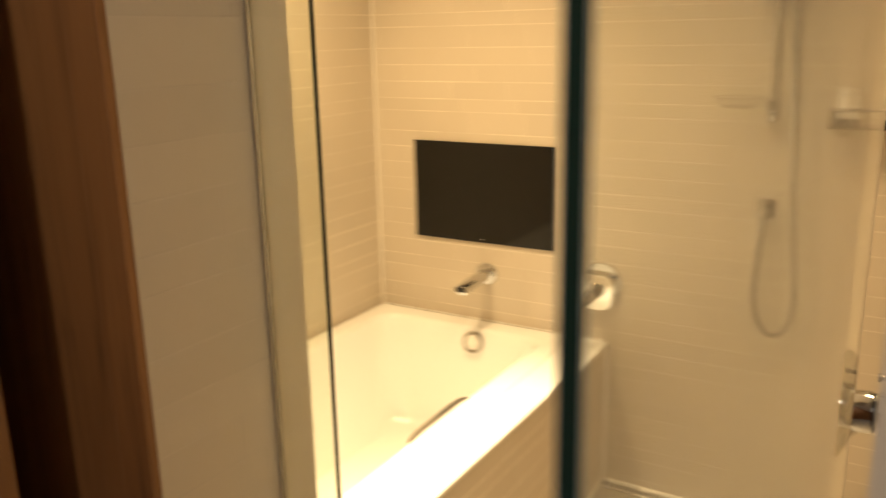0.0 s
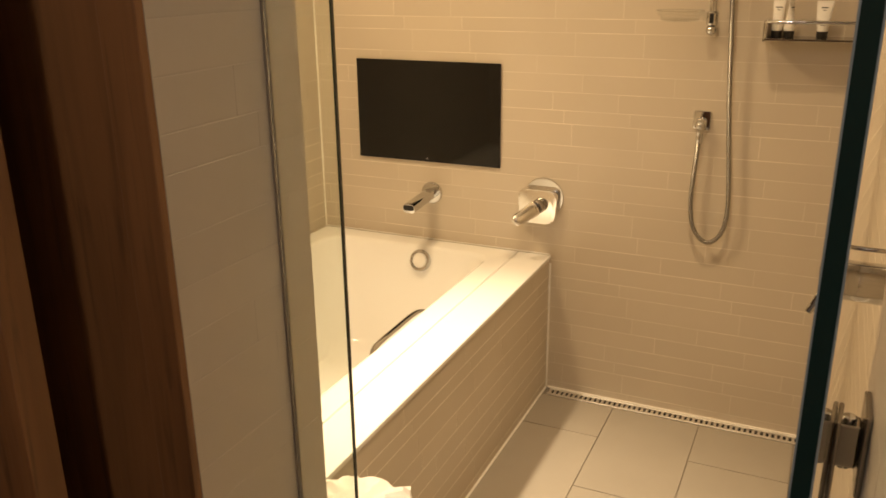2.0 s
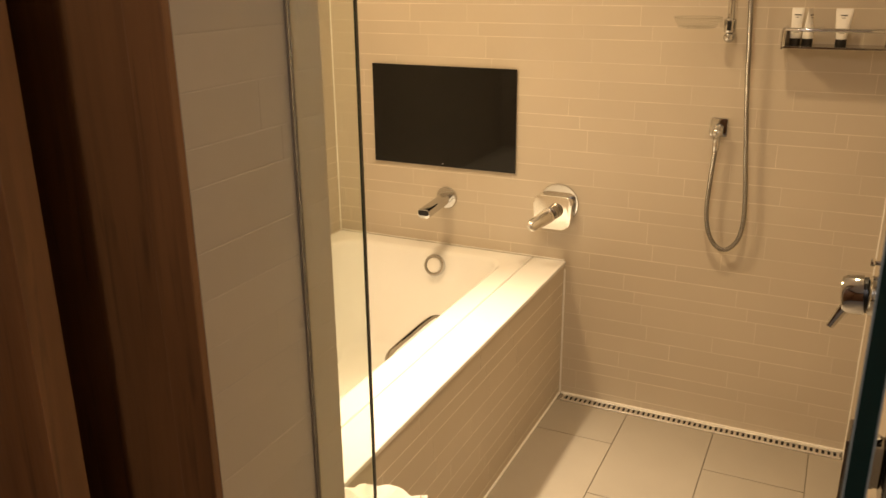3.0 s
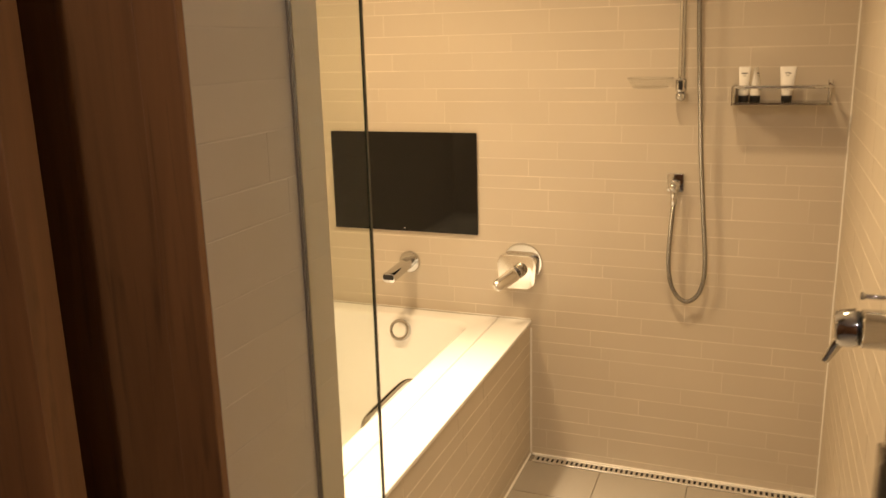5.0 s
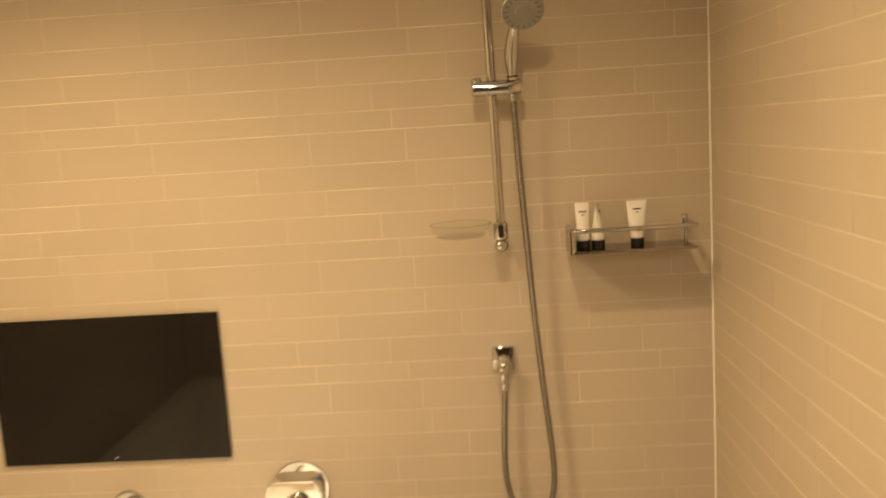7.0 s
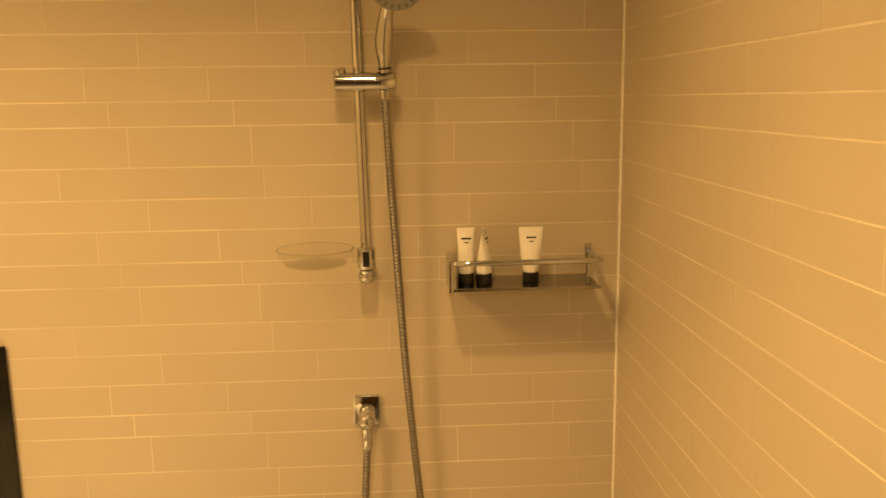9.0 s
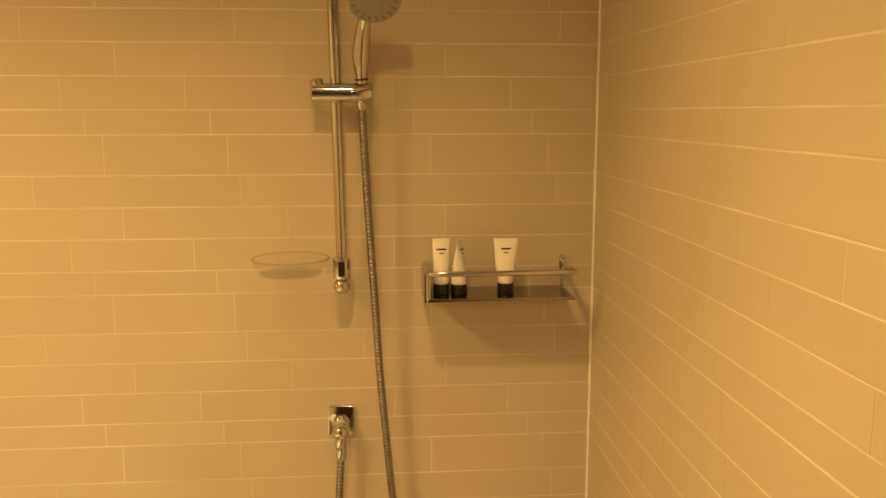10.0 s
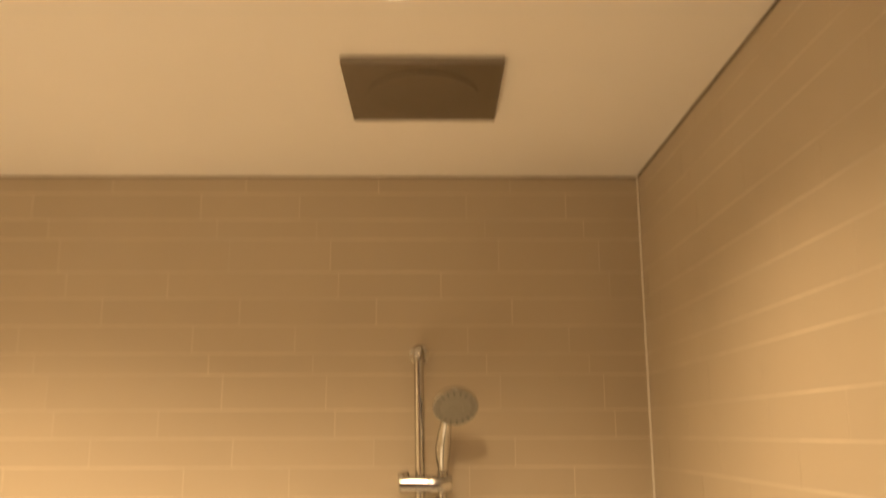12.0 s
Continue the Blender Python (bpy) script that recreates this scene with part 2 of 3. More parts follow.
floor = structure("floor", box(LEFT - 0.1, 0.1, -4.2, 0.1, -0.12, -0.004), FLOOR_GROUT, "floor of large matt beige-grey tiles with dark joints", "floor")
ceiling = structure("ceiling", box(LEFT - 0.1, 0.1, -4.2, 0.1, CEIL, CEIL + 0.1), PAINT, "plain white painted ceiling in warm light", "ceiling")
wall_north = structure("wall_north", box(LEFT - 0.1, 0.1, 0.0004, 0.12, 0, CEIL), GROUT, "shower wall of narrow satin beige tiles with pale joints", "wall")
wall_east = structure("wall_east", box(0.0004, 0.12, -2.1, 0.0, 0, CEIL), GROUT, "side wall of narrow satin beige tiles with pale joints", "wall")
wall_west = structure("wall_west", box(LEFT - 0.12, LEFT - 0.0004, -2.1, 0.0, 0, CEIL), GROUT, "wall beside the tub, narrow beige tiles", "wall")
wall_front = structure("wall_front", box(LEFT, REVEAL - 0.0002, BACK, FRONT, 0, CEIL), GROUT_FINE, "thick partition wall with tiled doorway side", "wall")
wall_pier = structure("wall_pier", box(PIER + 0.0002, 0.0004, BACK - 0.3, FRONT, 0, CEIL), GROUT_FINE, "narrow tiled pier that carries the glass door", "wall")
# Unseen walls close the entry; two are dark to keep chrome reflections dark.
structure("wall_entry_west", box(LEFT - 0.1, -1.35, -4.2, BACK, 0, CEIL), WOOD, "plain dark wall closing the unseen entry", "wall")
structure("wall_entry_east", box(0.02, 0.12, -4.2, BACK - 0.3, 0, CEIL), PLASTER, "plain plastered wall of the entry", "wall")
structure("wall_entry_south", box(LEFT - 0.1, 0.12, -4.3, -4.2, 0, CEIL), WOOD, "plain dark wooden wall closing the unseen entry", "wall")


# ---- bath tub ----
def tub_ring(bm, x0, x1, y0, y1, z, r, n=8):
    cx, cy = (x0 + x1) / 2, (y0 + y1) / 2
    return [bm.verts.new((cx + x, cy + y, z)) for x, y in rounded(x1 - x0, y1 - y0, r, n)]


def make_tub():
    tub = thing("bathtub", (-1.5, -0.9, 0), "white built-in acrylic bathtub with a wide flat rim", "bathtub")
    bm = bmesh.new()
    rows = [(-1.922, -1.102, -1.788, -0.003, 0.02, 0.003), (-1.922, -1.102, -1.788, -0.003, 0.524, 0.003), (-1.919, -1.105, -1.785, -0.006, 0.528, 0.003),
            (-1.862, -1.172, -1.700, -0.072, 0.528, 0.085), (-1.853, -1.181, -1.692, -0.080, 0.524, 0.085), (-1.846, -1.188, -1.684, -0.086, 0.512, 0.088),
            (-1.838, -1.196, -1.660, -0.094, 0.46, 0.095), (-1.805, -1.225, -1.56, -0.125, 0.25, 0.12), (-1.785, -1.245, -1.50, -0.15, 0.15, 0.13),
            (-1.755, -1.275, -1.45, -0.19, 0.112, 0.13), (-1.70, -1.33, -1.38, -0.26, 0.104, 0.12)]
    rings = [tub_ring(bm, *row) for row in rows]
    for a, b in zip(rings, rings[1:]):
        for k in range(len(a)):
            bm.faces.new((a[k], a[(k + 1) % len(a)], b[(k + 1) % len(a)], b[k]))
    bm.faces.new(rings[-1])
    bm.faces.new(rings[0][::-1])
    part("basin", bm, ACRYLIC, tub, smooth=True)
    slope = Vector((0, -1, 0.30)).normalized()
    bm = lathe([(0, 0.041), (0.014, 0.041), (0.018, 0.038), (0.018, 0.032), (0.013, 0.031)], (-1.456, -0.092, 0.472), slope, 36)
    over = part("overflow_ring", bm, CHROME, tub, "round chrome overflow ring", smooth=True)
    bm = lathe([(0.002, 0.028), (0.017, 0.028), (0.020, 0.025), (0.021, 0.014)], (-1.456, -0.092, 0.472), slope, 36)
    part("overflow_cap", bm, WHITE_PLASTIC, over, "white turning cap", smooth=True)
    path = smooth_path([(-1.166, -0.600, 0.500), (-1.188, -0.612, 0.503), (-1.206, -0.645, 0.505), (-1.208, -0.77, 0.503), (-1.206, -0.885, 0.500), (-1.188, -0.925, 0.495), (-1.166, -0.945, 0.490)], 6)
    part("grab_handle", sweep(path, lambda i: 0.0135 + 0.006 * math.sin(math.pi * i / 36), 16, squash=0.8), CHROME, tub, "chrome grab handle", smooth=True)
    bm = lathe([(0, 0.032), (0.004, 0.032), (0.006, 0.026)], (-1.5, -0.45, 0.103), (0, 0, 1), 28)
    part("waste_plug", bm, CHROME, tub, smooth=True)


make_tub()
tagged(part("tub_deck", box(-1.101, -0.979, -1.788, -0.002, 0.515, 0.528, 0.003, 3), ACRYLIC), "smooth white solid-surface ledge along the bathtub", "ledge")
apron = structure("wall_apron", box(-1.10, APRON - 0.0004, -1.788, -0.003, 0, 0.5145), GROUT_LIT, "beige tiled panel in front of the bathtub", "tub panel")


# ---- fittings over the tub ----
def make_screen():
    tv = thing("television", (-1.463, 0, 1.014), "black flush-mounted wall television with a glossy glass face, off", "television")
    part("casing", box(-1.745, -1.181, -0.004, 0.0, 0.835, 1.193), BLACK, tv)
    part("screen", box(-1.749, -1.177, -0.009, -0.0042, 0.831, 1.197, 0.0012), SCREEN, tv, "glossy black glass")
    part("sensor", box(-1.4655, -1.4605, -0.0098, -0.0091, 0.8415, 0.844), WHITE_PLASTIC, tv, "tiny pale receiver dot")


def make_spout():
    sp = thing("tub_spout", (-1.449, 0, 0.713), "chrome wall-mounted bath spout, flat and square-ended", "spout")
    part("rose", lathe([(0, 0.041), (0.007, 0.041), (0.011, 0.038), (0.012, 0.028)], (-1.449, 0, 0.713), (0, -1, 0), 40), CHROME, sp, smooth=True)
    bm = prism(rounded(0.046, 0.032, 0.010, 5), 0.19, Matrix.Translation((-1.449, -0.008, 0.714)) @ Matrix.Rotation(radians(90 + 4), 4, "X"), 0.002)
    part("spout_body", bm, CHROME, sp, smooth=True)
    # Thin dark plate paints the dark reflection on the chrome end.
    bm = prism(rounded(0.041, 0.019, 0.006, 4), 0.003, Matrix.Translation((-1.449, -0.1963, 0.7045)) @ Matrix.Rotation(radians(90 + 4), 4, "X"))
    part("end_reflection", bm, DARK, sp, "dark plate painted for the reflection on the spout end")


def make_tub_mixer():
    mx = thing("tub_mixer", (-1.022, 0, 0.729), "chrome bath mixer with round plate and single lever", "mixer tap")
    c = (-1.012, 0, 0.740)
    part("plate", lathe([(0, 0.071), (0.004, 0.071), (0.007, 0.069), (0.0075, 0.060)], c, (0, -1, 0), 56), CHROME, mx, smooth=True)
    shape = [(p[0] * (0.90 + 1.1 * p[1]), p[1]) for p in rounded(0.150, 0.120, 0.030, 8)]
    bm = prism(shape, 0.036, Matrix.Translation((-1.024, -0.006, 0.714)) @ Matrix.Rotation(radians(90), 4, "X"), 0.004)
    part("cover", bm, CHROME_LIT, mx, "rounded square chrome cover, tub glare in its colour", smooth=True)
    part("collar", lathe([(0, 0.025), (0.016, 0.025), (0.018, 0.022), (0.020, 0.022), (0.022, 0.024), (0.034, 0.023)], (-1.008, -0.041, 0.725), (-0.25, -1, -0.2), 32), PANEL, mx, "dark ringed collar", smooth=True)
    a = Vector((-1.016, -0.071, 0.719))
    path = smooth_path([a, a + Vector((-0.016, -0.028, -0.010)), a + Vector((-0.034, -0.058, -0.022)), a + Vector((-0.052, -0.086, -0.034))], 6)
    rad = (0.017, 0.0195, 0.0205, 0.0205, 0.020, 0.020, 0.0195, 0.0195, 0.019, 0.019, 0.0185, 0.0185, 0.018, 0.0178, 0.0175, 0.017, 0.0165, 0.0145, 0.009)
    part("lever", sweep(path, lambda i: 1.25 * rad[i], 20, squash=0.62), CHROME_LIT, mx, "chrome lever", smooth=True)


make_screen()
make_spout()
make_tub_mixer()


# ---- shower set on the far wall ----
def make_riser():
    sh = thing("shower_rail", (-0.495, 0, 1.64), "chrome sliding shower rail with hand shower holder", "shower rail")
    part("rail", rod((-0.488, -0.05, 1.345), (-0.4970, -0.05, 1.945), 0.0105, 24), CHROME, sh, smooth=True)
    for z, x in ((1.945, -0.4970),):
        bm = rod((x, 0, z), (x, -0.052, z), 0.011, 24, 0.002)
        bm = lathe([(0, 0.0125), (0.018, 0.0125), (0.024, 0.009), (0.027, 0.003)], (x, -0.05, z - 0.014), (0, 0, 1), 24, bm)
        bm = lathe([(0, 0.021), (0.004, 0.021), (0.006, 0.017)], (x, 0, z), (0, -1, 0), 32, bm)
        part("top_bracket", bm, CHROME, sh, smooth=True)
    bm = lathe([(0, 0.0155), (0.003, 0.0172), (0.036, 0.0172), (0.040, 0.014)], (-0.489, -0.05, 1.340), (0, 0, 1), 28)
    bm = rod((-0.489, 0, 1.326), (-0.489, -0.045, 1.326), 0.012, 24, 0.002, bm)
    bm = lathe([(-0.0165 * math.cos(math.pi * k / 10), max(0.0005, 0.0165 * math.sin(math.pi * k / 10))) for k in range(11)], (-0.489, -0.052, 1.326), (0, -1, 0), 28, bm)
    part("bottom_bracket", bm, CHROME, sh, smooth=True)
    part("bracket_window", box(-0.4952, -0.4828, -0.0690, -0.064, 1.346, 1.374, 0.001), BLACK, sh, "black inset")
    slide = part("slider", lathe([(0, 0.014), (0.003, 0.0175), (0.034, 0.0175), (0.0345, 0.0165), (0.036, 0.0165), (0.0365, 0.0175), (0.070, 0.0175), (0.0705, 0.0165), (0.072, 0.0165), (0.0725, 0.0175), (0.106, 0.0175), (0.109, 0.0155)],
                               (-0.537, -0.058, 1.679), (1, 0, 0), 32), CHROME, sh, "chrome sliding holder", smooth=True)
    part("slider_knob", lathe([(0, 0.009), (0.012, 0.0125), (0.017, 0.0115), (0.019, 0.007)], (-0.524, -0.058, 1.685), (-0.25, -0.2, 1), 24), CHROME, slide, smooth=True)


def make_handset():
    hs = thing("hand_shower", (-0.446, -0.06, 1.66), "chrome hand shower with round grey spray face", "hand shower")
    path = smooth_path([(-0.4465, -0.060, 1.694), (-0.4470, -0.062, 1.720), (-0.4465, -0.068, 1.750), (-0.442, -0.084, 1.788), (-0.434, -0.106, 1.826)], 6)
    rad = (0.0095, 0.0098, 0.0102, 0.0108, 0.0115, 0.0122, 0.0130, 0.0138, 0.0146, 0.0152, 0.0157, 0.0160, 0.0161, 0.0160, 0.0157, 0.0152, 0.0146, 0.0140, 0.0133, 0.0127, 0.0122, 0.0119, 0.0118, 0.0118, 0.0120)
    part("handle", sweep(path, lambda i: rad[i], 22), CHROME, hs, smooth=True)
    part("connector", rod((-0.447, -0.060, 1.648), (-0.447, -0.060, 1.664), 0.0088, 20, 0.0015), CHROME, hs, smooth=True)
    part("seal_ring", rod((-0.4465, -0.060, 1.701), (-0.4467, -0.0604, 1.704), 0.0125, 20), BLACK, hs, "thin black ring")
    c, n = Vector((-0.423, -0.119, 1.843)), Vector((0.04, -0.76, -0.65)).normalized()
    head = part("head", lathe([(-0.006, 0.014), (-0.002, 0.029), (0.006, 0.042), (0.014, 0.0460), (0.019, 0.0460), (0.0205, 0.0445)], c, n, 44), CHROME, hs, smooth=True)
    part("spray_face", lathe([(0.0203, 0.0442), (0.0225, 0.0432), (0.0228, 0.016), (0.0242, 0.015), (0.0245, 0.003)], c, n, 44), NOZZLE, head, "grey spray face", smooth=True)
    turn = Vector((0, 0, 1)).rotation_difference(n).to_matrix()
    bm = bmesh.new()
    for k in range(18):
        a = 2 * math.pi * k / 18
        m = Matrix.Translation(c) @ turn.to_4x4() @ Matrix.Rotation(a, 4, "Z") @ Matrix.Translation((0.0355, 0, 0.0217))
        bm = prism(rounded(0.010, 0.0034, 0.0016, 3), 0.0012, m, 0, bm)
    tagged(part("nozzles", bm, RUBBER, head, "ring of narrow rubber spray slots"), kind="stuff")


def make_hose():
    hz = thing("shower_hose", (-0.495, -0.02, 1.05), "ribbed metal shower hose hanging in a loop", "hose")
    path = smooth_path([(-0.447, -0.060, 1.652), (-0.441, -0.056, 1.506), (-0.431, -0.050, 1.327), (-0.421, -0.044, 1.155), (-0.407, -0.040, 0.98), (-0.392, -0.040, 0.80),
                        (-0.397, -0.040, 0.715), (-0.418, -0.040, 0.672), (-0.446, -0.040, 0.657), (-0.475, -0.040, 0.675), (-0.497, -0.040, 0.718), (-0.507, -0.040, 0.79), (-0.504, -0.038, 0.89), (-0.498, -0.036, 0.985)], 30)
    path = even_steps(path, 0.0024)
    part("ribbed_tube", sweep(path, lambda i: (0.0076, 0.0076, 0.0064)[i % 3], 12), HOSE, hz, smooth=False)
    part("end_nut", lathe([(0, 0.009), (0.004, 0.0105), (0.026, 0.0105), (0.030, 0.009)], (-0.4975, -0.0355, 0.978), (0, 0, 1), 20), CHROME, hz, smooth=True)


def make_outlet():
    ol = thing("hose_outlet", (-0.498, 0, 1.045), "square chrome wall elbow feeding the shower hose", "wall outlet")
    m = Matrix.Translation((-0.498, 0, 1.046)) @ Matrix.Rotation(radians(90), 4, "X")
    part("plate", prism(rounded(0.053, 0.060, 0.006, 4), 0.008, m, 0.002), CHROME, ol, smooth=True)
    bm = rod((-0.498, -0.006, 1.044), (-0.498, -0.034, 1.036), 0.016, 26, 0.003)
    bm = lathe([(-0.017 * math.cos(math.pi * k / 10), max(0.0005, 0.017 * math.sin(math.pi * k / 10))) for k in range(11)], (-0.498, -0.036, 1.034), (0, 0, 1), 26, bm)
    bm = rod((-0.498, -0.036, 1.03), (-0.498, -0.036, 1.003), 0.011, 22, 0.002, bm)
    part("elbow", bm, CHROME, ol, smooth=True)


def make_soap_dish():
    sd = thing("soap_dish", (-0.575, -0.07, 1.345), "round clear plastic soap dish clipped to the shower rail", "soap dish")
    c = (-0.580, -0.074, 1.352)
    bm = lathe([(0, 0.045), (0.004, 0.056), (0.018, 0.066), (0.030, 0.070), (0.030, 0.0675), (0.018, 0.063), (0.006, 0.054), (0.003, 0.044)], c, (0, 0, 1), 56)
    part("bowl", bm, CLEAR, sd, smooth=True)
    ring = [Vector((c[0] + 0.069 * math.cos(2 * math.pi * k / 56), c[1] + 0.069 * math.sin(2 * math.pi * k / 56), c[2] + 0.031)) for k in range(57)]
    part("rim", sweep(ring, 0.0016, 8), CLEAR_RIM, sd, "glossy rolled rim", smooth=True)
    # Base disc added with a tint, to deepen the dish's shadow.
    part("base", lathe([(0, 0.0004), (0, 0.054), (0.003, 0.056), (0.003, 0.0004)], (c[0], c[1], c[2] + 0.0015), (0, 0, 1), 48), CLEAR_BASE, sd, "tinted base that deepens the dish's shadow")
    part("clip", box(-0.517, -0.505, -0.064, -0.040, 1.352, 1.379, 0.002), CLEAR_BASE, sd)


def make_shelf():
    sf = thing("wire_shelf", (-0.197, 0, 1.305), "small chrome shower shelf with a raised rail", "shelf")
    part("tray", box(-0.331, -0.064, -0.110, -0.001, 1.3065, 1.3095, 0.0008), PANEL, sf, "thin metal tray")
    path = [Vector(p) for p in ((-0.333, -0.003, 1.356), (-0.333, -0.104, 1.356), (-0.326, -0.111, 1.356), (-0.070, -0.111, 1.356), (-0.063, -0.104, 1.356), (-0.063, -0.003, 1.356))]
    fine = []
    for a, b in zip(path, path[1:]):
        fine += [a.lerp(b, k / 6) for k in range(6)]
    part("rail", sweep(fine + [path[-1]], 0.0050, 12), CHROME, sf, smooth=True)
    part("post", rod((-0.331, -0.108, 1.307), (-0.331, -0.109, 1.356), 0.0050, 12), CHROME, sf, smooth=True)
    part("post", rod((-0.066, -0.020, 1.308), (-0.0635, -0.020, 1.356), 0.0050, 12), CHROME, sf, smooth=True)
    part("side_plate", box(-0.3385, -0.3345, -0.100, 0.0, 1.300, 1.354, 0.0008), PANEL, sf, "dark metal end plate")
    part("wall_bracket", box(-0.070, -0.058, -0.006, 0.0, 1.344, 1.370, 0.001), CHROME, sf)
    part("lower_lip", box(-0.333, -0.062, -0.113, -0.109, 1.304, 1.310, 0.001), PANEL, sf)


def make_tube(x, y, turn, width, height):
    tb = thing("toiletry_tube", (x, y, 1.3096), "small white toiletry tube standing on its black cap", "toiletry tube", "tubes on the shower shelf")
    bm = bmesh.new()
    rings = []
    steps = [(0.019, 0.0135, 0.0135), (0.023, 0.0150, 0.0150), (0.030, 0.0152, 0.0148), (0.055, 0.5 * width * 0.86, 0.0110), (0.080, 0.5 * width * 0.94, 0.0062), (height - 0.014, 0.5 * width, 0.0016), (height - 0.005, 0.5 * width, 0.0013)]
    for z, a, b in steps:
        rings.append([bm.verts.new((a * math.cos(2 * math.pi * k / 28), b * math.sin(2 * math.pi * k / 28), z)) for k in range(28)])
    for p, q in zip(rings, rings[1:]):
        for k in range(28):
            bm.faces.new((p[k], p[(k + 1) % 28], q[(k + 1) % 28], q[k]))
    bm.faces.new(rings[0][::-1])
    bm.faces.new(rings[-1])
    m = pose(x, y, 1.3096, 0, 0, turn)
    body = part("tube_body", bm, WHITE_PLASTIC, smooth=True)
    cap = part("cap", lathe([(0, 0.0142), (0.0008, 0.015), (0.0185, 0.015), (0.0195, 0.0142)], (0, 0, 0), (0, 0, 1), 28), BLACK, None, "black cap", smooth=True)
    mark = part("brand_bar", box(-0.0090, 0.0090, -0.0062, -0.0045, 0.0830, 0.0858), INK, None, "bar of small black print")
    line = part("small_print", box(-0.004, 0.004, -0.0078, -0.0058, 0.0765, 0.0782), INK, None, "bar of fine print")
    foot = part("foot_print", box(-0.007, 0.007, -0.0148, -0.0125, 0.036, 0.0372), INK, None, "bar of fine print")
    for ob in (body, cap, mark, line, foot):
        ob.parent = tb
    tb.matrix_basis = m


make_riser()
make_handset()
make_outlet()
make_hose()
make_soap_dish()
make_shelf()
make_tube(-0.305, -0.060, 3, 0.033, 0.109)
make_tube(-0.272, -0.066, 70, 0.033, 0.107)
make_tube(-0.184, -0.062, -3, 0.045, 0.108)


# ---- shower mixer on the side wall ----
def make_shower_mixer():
    mx = thing("shower_mixer", (0, -1.47, 1.084), "chrome single-lever shower mixer on the tiled side wall", "mixer tap")
    y, z = MIX_Y, MIX_Z
    part("plate", lathe([(0, 0.075), (0.005, 0.075), (0.009, 0.070)], (0, y, z), (-1, 0, 0), 48), CHROME, mx, smooth=True)
    part("body", lathe([(0, 0.030), (0.078, 0.029), (0.081, 0.026)], (-0.006, y, z), (-1, 0, 0), 36), CHROME, mx, smooth=True)
    part("gap_ring", lathe([(0, 0.026), (0.005, 0.026)], (-0.086, y, z), (-1, 0.05, -0.12), 32), BLACK, mx, "dark ring")
    part("cap", lathe([(0, 0.029), (0.022, 0.028), (0.028, 0.025), (0.030, 0.019)], (-0.0915, y, z), (-1, 0.05, -0.12), 36), CHROME, mx, smooth=True)
    path = smooth_path([(-0.108, y, z - 0.016), (-0.116, y, z - 0.028), (-0.123, y + 0.002, z - 0.043), (-0.130, y + 0.004, z - 0.058)], 5)
    part("lever", sweep(path, lambda i: 0.010 - 0.0003 * i, 14, squash=0.45), CHROME, mx, "flat chrome lever", smooth=True)
    part("diverter", rod((0, y + 0.005, z + 0.048), (-0.084, y + 0.005, z + 0.048), 0.0032, 18, 0.001), CHROME, mx, smooth=True)
    part("diverter_tip", rod((-0.084, y + 0.005, z + 0.048), (-0.090, y + 0.005, z + 0.048), 0.0055, 18, 0.001), CHROME, mx, smooth=True)


MIX_Y, MIX_Z = -1.47, 1.084
make_shower_mixer()


# ---- ceiling fittings ----
def make_rain_head():
    rh = thing("rain_shower", (-0.483, -0.523, CEIL), "square polished metal rain shower panel set in the ceiling", "shower head")
    part("panel", box(-0.611, -0.355, -0.624, -0.383, CEIL - 0.014, CEIL - 0.0005, 0.002), PANEL, rh)
    part("spray_plate", lathe([(0, 0.092), (0.0012, 0.092), (0.0016, 0.090), (0.0012, 0.088), (0.0012, 0.02)], (-0.483, -0.503, CEIL - 0.0139), (0, 0, -1), 56), PANEL, rh, "round brushed spray plate", smooth=True)


def make_downlight(x, y):
    dl = thing("downlight", (x, y, CEIL), "small round recessed ceiling downlight, lit", "downlight", "ceiling downlights")
    part("trim_ring", lathe([(0, 0.046), (0.003, 0.046), (0.004, 0.040), (0.0005, 0.036)], (x, y, CEIL - 0.0002), (0, 0, -1), 36), WHITE_PLASTIC, dl, smooth=True)
    part("lens", lathe([(0, 0.034), (0.002, 0.032)], (x, y, CEIL - 0.0008), (0, 0, -1), 30), LENS, dl, "glowing lens")


make_rain_head()
for x, y, *_ in SPOTS[:2]:
    make_downlight(x, y)
# Fitting added for the unseen entry light.
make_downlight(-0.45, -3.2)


# ---- glass screen and door ----
def make_fixed_glass():
    gl = thing("glass_panel", (REVEAL, -1.8505, 0), "narrow fixed clear glass panel beside the doorway", "glass panel")
    pane = part("pane", box(REVEAL + 0.0021, -0.6908, -1.8540, -1.8470, 0.004, CEIL - 0.004), GLASS_FIXED, gl)
    pane.visible_shadow = False
    part("edge", box(-0.6906, -0.6890, -1.8535, -1.8475, 0.004, CEIL - 0.004), GLASS_EDGE, gl, "dark green polished edge")
    part("seal", box(REVEAL + 0.0002, REVEAL + 0.0040, -1.8562, -1.8542, 0.004, CEIL - 0.004, 0.001), BEAD, gl, "line of silicone")
    part("seal", box(REVEAL + 0.0002, REVEAL + 0.0040, -1.8468, -1.8448, 0.004, CEIL - 0.004, 0.001), BEAD, gl, "line of silicone")


